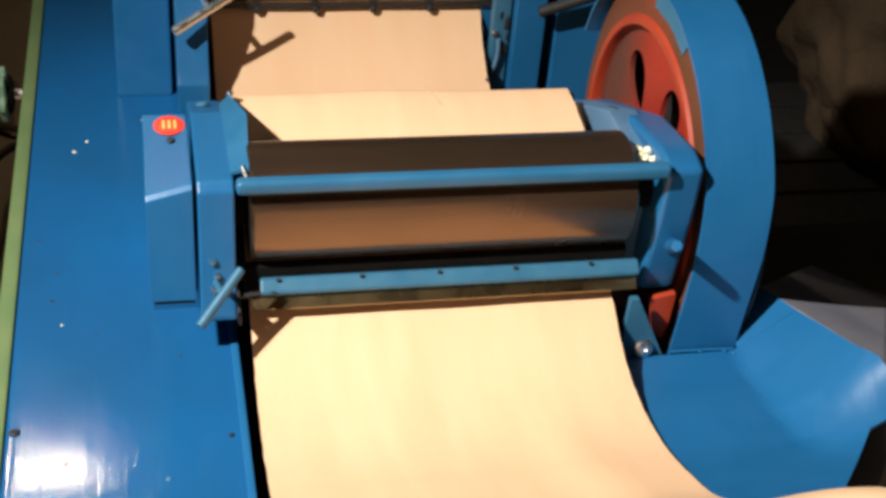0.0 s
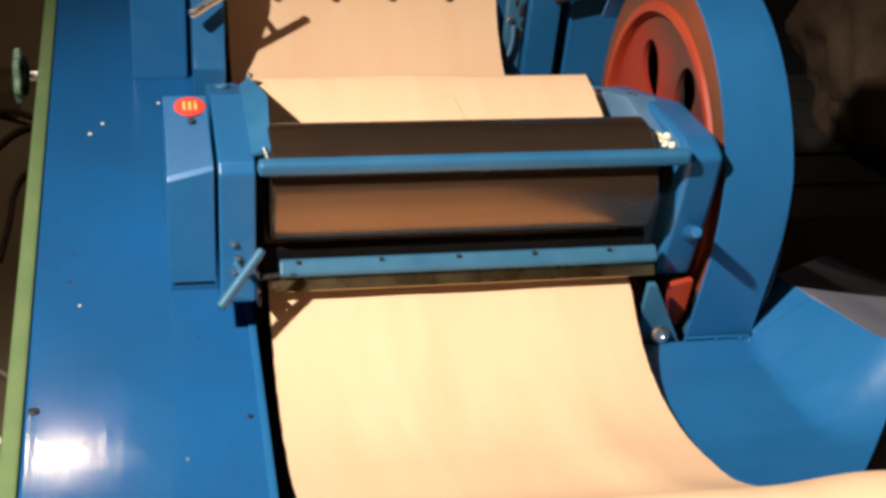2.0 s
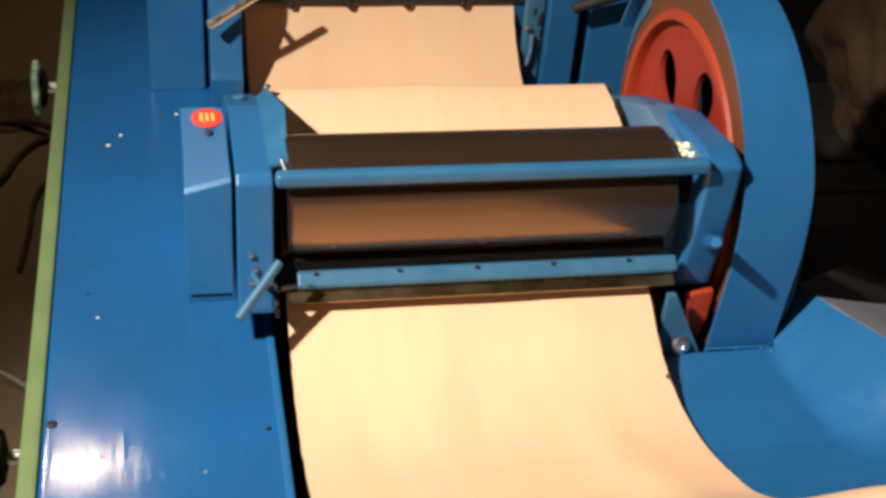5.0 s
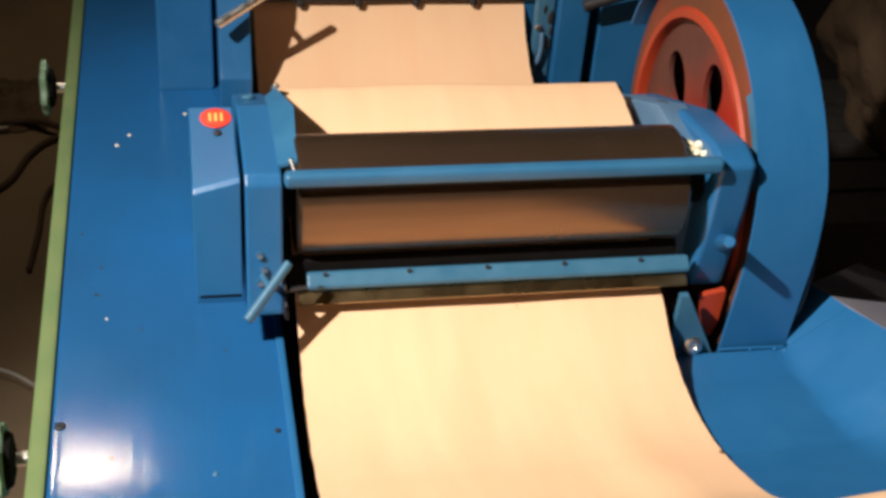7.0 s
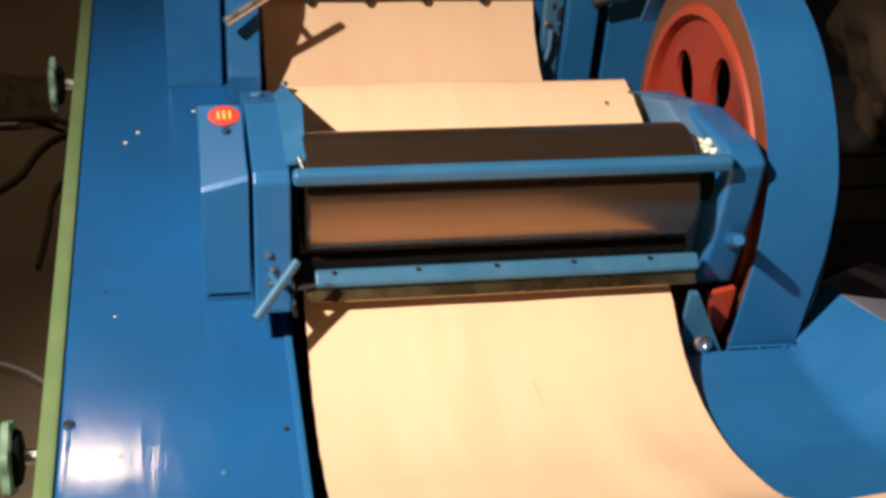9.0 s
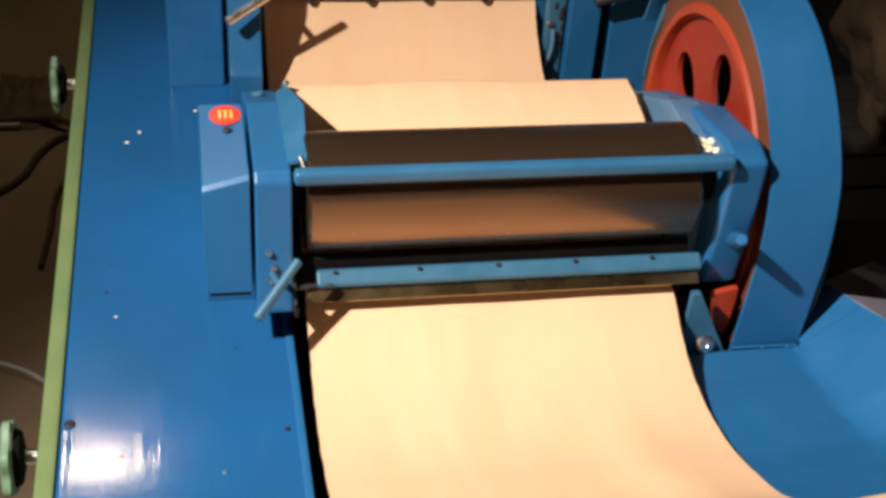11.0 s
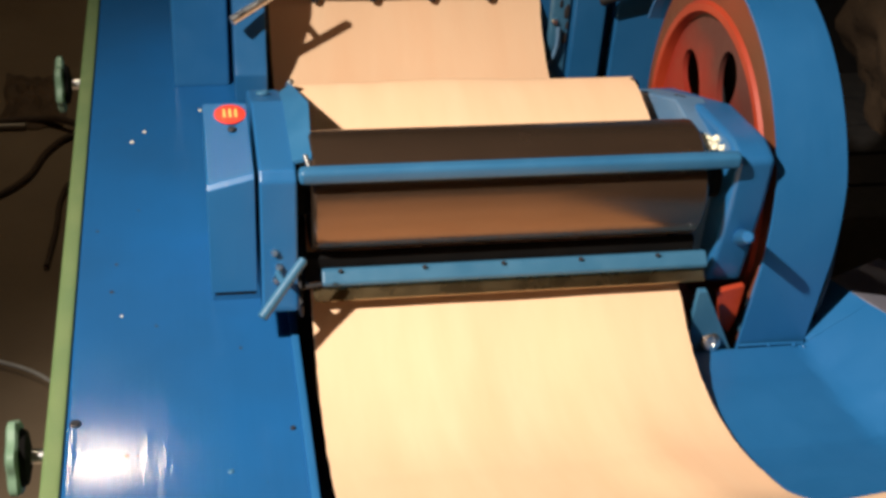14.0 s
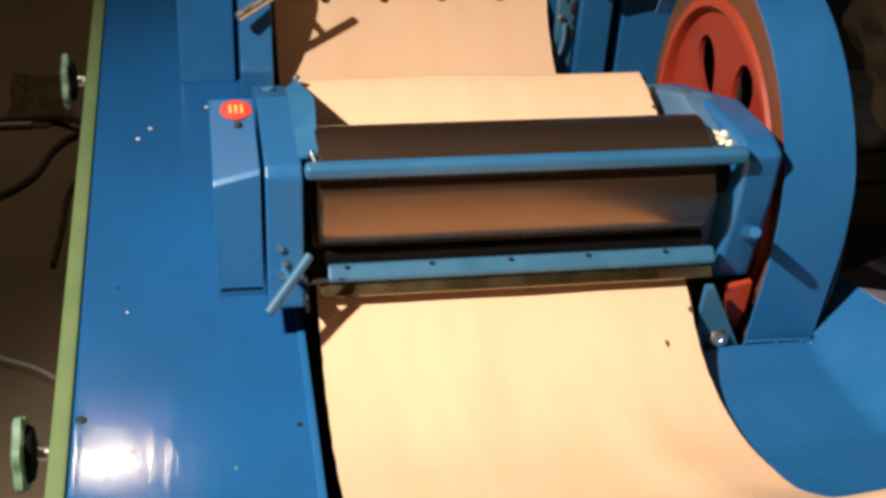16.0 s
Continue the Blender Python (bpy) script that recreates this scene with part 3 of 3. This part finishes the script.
def apron_height(x, y):
    """Flat beside the dough, with a flank that rises to the outer ridge."""
    f = min(1.0, max(0.0, (y - 0.67) / 0.08))
    return ramp_at(APRON_LINE, y) + 0.80 * f * f * (3 - 2 * f) * max(0.0, x - 0.262)


def belt_cover():
    """The blue apron beside the dough, bent along y, cut out for the wheel guard."""
    front = [(0.52 + 0.32 * k / 64, 0.157 - 0.017 * min(1.0, max(0.0, k / 64 - 0.45) / 0.3), ramp_at(APRON_EDGE, 0.52 + 0.32 * k / 64)) for k in range(65)]
    back = [(0.8403 + 0.0478 * k / 12, 0.2665, ramp_at(APRON_EDGE, 0.8403 + 0.0478 * k / 12)) for k in range(13)]
    cover = part("apron", plan_sheet(front, apron_height, 0.003), BLUE, machine, "bent blue sheet-metal apron")
    part("apron_wing", plan_sheet(back, apron_height, 0.003), BLUE, cover)
    part("weld_bead", tube([(0.205, 0.843, 0.7905), (0.225, 0.8425, 0.7908), (0.246, 0.842, 0.7908), (0.263, 0.8415, 0.7905)], 0.0014), BLUE, cover)
    for x, y in ((0.232, 0.8405), (0.254, 0.839), (0.262, 0.836)):
        bm = bmesh.new()
        lump(bm, (x, y, 0.7912), 0.0018, 0.5)
        part("weld_drop", bm, BLUE, cover)
    bm = bmesh.new()
    top = [(0.3008, 0.8890, 0.8200), (0.3356, 0.7375, 0.8540), (0.3432, 0.7040, 0.8480), (0.62, 0.75, 0.69), (0.522, 1.018, 0.70), (0.465, 1.078, 0.70)]
    a = [bm.verts.new(v) for v in top]
    b = [bm.verts.new((x, y, 0.66)) for x, y, _ in top]
    bm.faces.new((a[0], a[1], a[4], a[5])), bm.faces.new((a[1], a[2], a[3], a[4])), bm.faces.new(b[::-1])
    for k in range(6):
        j = (k + 1) % 6
        bm.faces.new((a[k], b[k], b[j], a[j]))
    part("sloping_side", bm, GREY, cover, "dull grey sloping side plate", smooth=False)
    part("bracket", box(0.19, 0.29, 0.68, 0.76, 0.60, 0.789, 0.002), DARK, machine)
    part("bracket", box(0.36, 0.40, 0.84, 0.94, 0.60, 0.662, 0.002), DARK, machine)
    part("base_frame", box(0.165, 0.40, 0.66, 1.95, 0.02, 0.619, 0.004), BLUE, machine)
    part("drip_tray", box(-0.162, 0.164, 0.45, 1.90, 0.60, 0.62, 0.002), DARK, machine, "dark oily drip tray")
    part("base_plinth", box(-0.32, 0.39, 0.55, 1.90, 0.0, 0.02), DARK, machine)


gear_cabinet()
star_knob(1.386, 0.766, 8)
star_knob(0.795, 0.766, 20)
front_rollers = stage(Vector((0, 0, 0)))
rear_rollers = stage(REAR)
front_details(*front_rollers[2:])
rear_details()
PULLEY = pulley()
pulley_guard()
belt_cover()

# ---- the dough ----
UP = ((1.500, 0.985), (1.47, 0.945), (1.4415, 0.9115), (1.419, 0.894), (1.394, 0.880), (1.373, 0.868), (1.351, 0.842), (1.299, 0.806), (1.225, 0.795), (1.14, 0.835), (1.085, 0.896), (1.052, 0.936), (1.036, 0.9415), (1.005, 0.9375), (0.975, 0.929), (0.950, 0.908), (0.9275, 0.8835))
DOWN = ((0.9275, 0.8835), (0.905, 0.866), (0.880, 0.852), (0.861, 0.843), (0.842, 0.833), (0.822, 0.820), (0.797, 0.811), (0.773, 0.807), (0.740, 0.806), (0.700, 0.813), (0.650, 0.832), (0.617, 0.848), (0.580, 0.878), (0.540, 0.916), (0.490, 0.974), (0.458, 1.010), (0.435, 1.020), (0.41, 1.014), (0.36, 0.98), (0.28, 0.92))


def run_line(points, steps=6):
    """A smooth line through the points, evenly fine."""
    pts = [Vector((0, *p)) for p in points]
    fine = []
    for i in range(len(pts) - 1):
        p0, p1, p2, p3 = pts[max(i - 1, 0)], pts[i], pts[i + 1], pts[min(i + 2, len(pts) - 1)]
        for k in range(steps):
            u = k / steps
            fine.append(0.5 * (2 * p1 + (p2 - p0) * u + (2 * p0 - 5 * p1 + 4 * p2 - p3) * u * u + (3 * p1 - p0 - 3 * p2 + p3) * u ** 3))
    fine.append(pts[-1])
    return fine


def eased(line, rounds):
    for _ in range(rounds):
        line = line[:1] + [(a + b * 2 + c) / 4 for a, b, c in zip(line, line[1:], line[2:])] + line[-1:]
    return line


LINE_UP, LINE_DOWN = eased(run_line(UP), 4), eased(run_line(DOWN), 7)
LINE = LINE_UP + LINE_DOWN[1:]
NIP = len(LINE_UP) - 1
ARC = [0.0]
for p, q in zip(LINE, LINE[1:]):
    ARC.append(ARC[-1] + (q - p).length)
ARC = [a - ARC[NIP] for a in ARC]


def on_sheet(s):
    """The point at the distance s past the rollers, and the slope there in degrees."""
    s = min(max(s, ARC[0] + 0.002), ARC[-1] - 0.002)
    i = max(k for k in range(len(ARC) - 1) if ARC[k] <= s)
    u = (s - ARC[i]) / (ARC[i + 1] - ARC[i])
    p, d = LINE[i].lerp(LINE[i + 1], u), LINE[i + 1] - LINE[i]
    return p, math.degrees(math.atan2(-d.z, -d.y))


def sheet_wave(x, s):
    """How far the sheet bulges at x, at the distance s past the rollers."""
    w = 0.0024 * min(1.0, abs(s) / 0.09) * noise.noise(Vector((x * 11, s * 3.2, 2.0)))
    if s > 0.18:
        w += 0.0028 * min(1, (s - 0.18) / 0.1) * math.exp(-((x - 0.085 - 0.15 * (s - 0.25)) / 0.03) ** 2)
    return w


def dough_sheet():
    bm = bmesh.new()
    cols = 36
    top, under = [], []
    for i, p in enumerate(LINE):
        d = (LINE[min(i + 1, len(LINE) - 1)] - LINE[max(i - 1, 0)]).normalized()
        nrm = Vector((0, d.z, -d.y))
        nrm = nrm if nrm.z > 0 or abs(nrm.z) < 0.2 and nrm.y < 0 else -nrm
        thick = 0.0036 if i <= NIP else 0.0024
        a, b = [], []
        for c in range(cols + 1):
            u = 2 * c / cols - 1
            edge = 0.0007 * noise.noise(Vector((u * 3, ARC[i] * 60, 4.2))) + (0.0005 * noise.noise(Vector((u, ARC[i] * 260, 1.0))))
            x = u * (SHEET_HALF + (edge if abs(u) > 0.9 else 0))
            wave = sheet_wave(x, ARC[i])
            q = Vector((x, p.y, p.z)) + nrm * wave
            a.append(bm.verts.new(q))
            b.append(bm.verts.new(q - nrm * thick))
        top.append(a), under.append(b)
    for i in range(len(LINE) - 1):
        for c in range(cols):
            bm.faces.new((top[i][c], top[i][c + 1], top[i + 1][c + 1], top[i + 1][c]))
            bm.faces.new((under[i][c], under[i + 1][c], under[i + 1][c + 1], under[i][c + 1]))
        for c in (0, cols):
            bm.faces.new((top[i][c], top[i + 1][c], under[i + 1][c], under[i][c]))
    for i in (0, -1):
        for c in range(cols):
            bm.faces.new((top[i][c], under[i][c], under[i][c + 1], top[i][c + 1]))
    return tagged(part("dough_sheet", bm, DOUGH, weigh=False), "smooth cream dough sheet running through steel rollers", "dough")


SHEET = dough_sheet()


def sheet_mark(name, x, at_rollers, outline, material, label):
    """A flat mark that rides on the sheet; at_rollers: when it passes between the rollers."""
    bm = bmesh.new()
    for z, k in ((0.0, 1.0), (0.0003, 0.85)):
        for px, py in outline:
            bm.verts.new((px * k, py * k, z))
    bm.verts.ensure_lookup_table()
    n = len(outline)
    v = bm.verts
    bm.faces.new([v[i] for i in range(n)][::-1])
    bm.faces.new([v[n + i] for i in range(n)])
    for i in range(n):
        j = (i + 1) % n
        bm.faces.new((v[i], v[j], v[n + j], v[n + i]))
    ob = part(name, bm, material, SHEET, label)
    return ob, x, at_rollers


BEAN = ((-0.0017, 0.0024), (0.0003, 0.0036), (0.0019, 0.0016), (0.0014, -0.0021), (-0.0005, -0.0036), (-0.0014, -0.0011))
NICK = ((-0.0022, 0.0008), (-0.0010, 0.0028), (0.0018, 0.0030), (0.0020, -0.0030), (-0.0006, -0.0024))
LINE_MARK = ((-0.0036, 0.0180), (-0.0031, 0.0180), (0.0001, 0.0020), (0.0034, -0.0180), (0.0029, -0.0182), (-0.0005, -0.0010))
MARKS = [
    sheet_mark("bran_speck", 0.124, 13.2, BEAN, SPECK, "dark bran speck"),
    sheet_mark("edge_nick", 0.1488, 13.8, NICK, SPECK, "dark nick in the edge"),
    sheet_mark("edge_nick", 0.1488, 1.6, NICK, SPECK, "dark nick in the edge"),
    sheet_mark("edge_nick", 0.1488, 19.5, NICK, SPECK, "dark nick in the edge"),
    sheet_mark("crease", 0.024, 5.5, LINE_MARK, CREASE, "thin brown crease"),
]


def crumbs():
    bm = bmesh.new()
    rnd = random.Random(5)
    for k in range(38):
        x, y = 0.1650 + rnd.uniform(-0.014, 0.010), 0.900 + rnd.uniform(-0.009, 0.009)
        lump(bm, (x + 0.012, y, 0.9545 + rnd.uniform(-0.001, 0.002)), rnd.uniform(0.0016, 0.0038))
    tagged(part("dough_crumbs", bm, CRUMB), "dried cream dough crumbs stuck on the bearing housing", "crumbs", kind="stuff")


crumbs()


# ---- round about ----
def cables():
    tagged(part("power_cable", tube([(-0.9, 1.78, 0.008), (-0.66, 1.88, 0.010), (-0.57, 1.845, 0.012), (-0.50, 1.80, 0.012), (-0.44, 1.72, 0.008), (-0.38, 1.5, 0.008)], 0.0034), WHITE), "thin off-white cable on the floor", "cable")
    tagged(part("hose", tube([(-1.1, 2.22, 0.010), (-0.74, 2.30, 0.010), (-0.631, 2.365, 0.010), (-0.572, 2.434, 0.010), (-0.54, 2.533, 0.010), (-0.486, 2.599, 0.010), (-0.36, 2.62, 0.010)], 0.0058), BROWN), "dark brown rubber hose on the floor", "hose")
    tagged(part("hose", tube([(-0.516, 2.12, 0.009), (-0.506, 2.245, 0.009), (-0.503, 2.345, 0.009), (-0.483, 2.417, 0.009), (-0.42, 2.50, 0.009)], 0.0050), BROWN), "dark brown rubber hose bent on the floor", "hose")
    tagged(part("hose", tube([(-0.66, 2.66, 0.012), (-0.56, 2.66, 0.016), (-0.50, 2.63, 0.024), (-0.40, 2.56, 0.012)], 0.0075), BROWN), "dark brown rubber hose crossing the floor", "hose")
    tagged(part("pipe", rod((-0.95, 2.640, 0.009), (-0.590, 2.643, 0.009), 0.0075), CHROME_DULL), "dull steel pipe lying on the floor", "pipe")


def rag():
    """A crumpled cloth: a sheet pushed into folds."""
    bm = bmesh.new()
    n = 28
    grid = []
    for i in range(n + 1):
        row = []
        for k in range(n + 1):
            u, v = i / n * 2 - 1, k / n * 2 - 1
            edge = max(abs(u), abs(v))
            r = 1 + 0.25 * noise.noise(Vector((u * 1.5, v * 1.5, 7)))
            h = (0.012 + 0.030 * abs(noise.noise(Vector((u * 2.2, v * 2.2, 1)))) + 0.018 * abs(noise.noise(Vector((u * 5, v * 5, 3))))) * (1 - edge ** 3)
            row.append(bm.verts.new((-0.58 + 0.065 * u * r, 2.765 + 0.12 * v * r, 0.004 + h)))
        grid.append(row)
    for i in range(n):
        for k in range(n):
            bm.faces.new((grid[i][k], grid[i + 1][k], grid[i + 1][k + 1], grid[i][k + 1]))
    made = bmesh.ops.extrude_face_region(bm, geom=bm.faces[:])["geom"]
    for v in made:
        if isinstance(v, bmesh.types.BMVert):
            v.co.z = max(0.001, v.co.z - 0.003)
    tagged(part("rag", bm, RAG), "crumpled dark brown rag on the floor", "rag")


def canister():
    body = tagged(part("canister", lathe([(0.0, 0.035), (0.003, 0.040), (0.19, 0.040), (0.20, 0.034), (0.205, 0.014)], 40, "Z"), GREY), "grey-green metal canister standing on the floor", "canister")
    body.matrix_world = Matrix.Translation((-0.712, 2.735, 0.0))
    part("cap", lathe([(0.203, 0.016), (0.205, 0.017), (0.222, 0.017), (0.224, 0.015)], 24, "Z"), BLACK, body, "black cap")


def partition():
    # added black sheet; its colour gives the darkness behind the machine
    tagged(part("wall_dark_backing", box(0.62, 3.9, 2.6, 2.68, 0.0, 2.6), BLACK), "added partition, black in place of the unlit dark behind the machine", "partition", kind="structure")


def sack():
    bm = bmesh.new()
    bmesh.ops.create_uvsphere(bm, u_segments=96, v_segments=64, radius=1)
    for v in bm.verts:
        k = 1 + 0.20 * noise.noise(v.co * 2.1) + 0.10 * noise.noise(v.co * 5) + 0.035 * noise.noise(v.co * 13)
        v.co = Vector((v.co.x * 0.26 * k, v.co.y * 0.24 * k, max(v.co.z, -0.8) * 0.36 * k))
    bm.transform(Matrix.Translation((1.26, 2.12, 0.52)))
    # made-up support for the sack, black like the darkness it fills
    crate = tagged(part("crate", box(0.87, 1.73, 1.87, 2.38, 0.0, 0.20, 0.004), BLACK), "low black support added under the sack, unseen in the dark", "crate")
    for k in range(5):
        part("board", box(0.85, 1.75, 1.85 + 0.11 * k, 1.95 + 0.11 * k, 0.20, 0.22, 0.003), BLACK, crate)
    tagged(part("sack", bm, SACKING), "slumped brown sacking bag in the dark", "sack")


cables()
rag()
canister()
partition()
sack()


# ---- what moves ----
def motions():
    turn = ((0, 3), (0.5, 28), (1, 56), (1.5, 85), (2.3, 132), (3.1, 179), (4, 231), (4.9, 283), (5.7, 329), (6.5, 375), (7, 402), (7.5, 431), (8, 460), (8.5, 490), (9, 519), (9.8, 566), (10.6, 612), (11.5, 664), (12, 689), (12.5, 718), (13, 750), (13.5, 783), (14, 816), (14.5, 852), (15, 885), (15.5, 919), (16, 951))
    walk(PULLEY, [(t, pose(WHEEL_X, AXLE.y, AXLE.z, 53 + a + 6 * min(1, t / 6.5))) for t, a in turn])
    for up, low, *_ in (front_rollers, rear_rollers):
        for ob, way in ((up, 1), (low, -1)):
            place = ob.location.copy()
            walk(ob, [(t, pose(*place, way * 57 * t)) for t in range(17)])
    for ob, x, passing in MARKS:
        rows = []
        for k in range(33):
            t = k * 0.5
            s = (t - passing) * (0.0235 if t < passing else 0.047)
            p, slope = on_sheet(s)
            n = Vector((0, -math.sin(radians(slope)), math.cos(radians(slope))))
            p = p + n * (0.0003 + sheet_wave(x, s))
            rows.append((t, pose(x, p.y, p.z, slope)))
        walk(ob, rows)


motions()
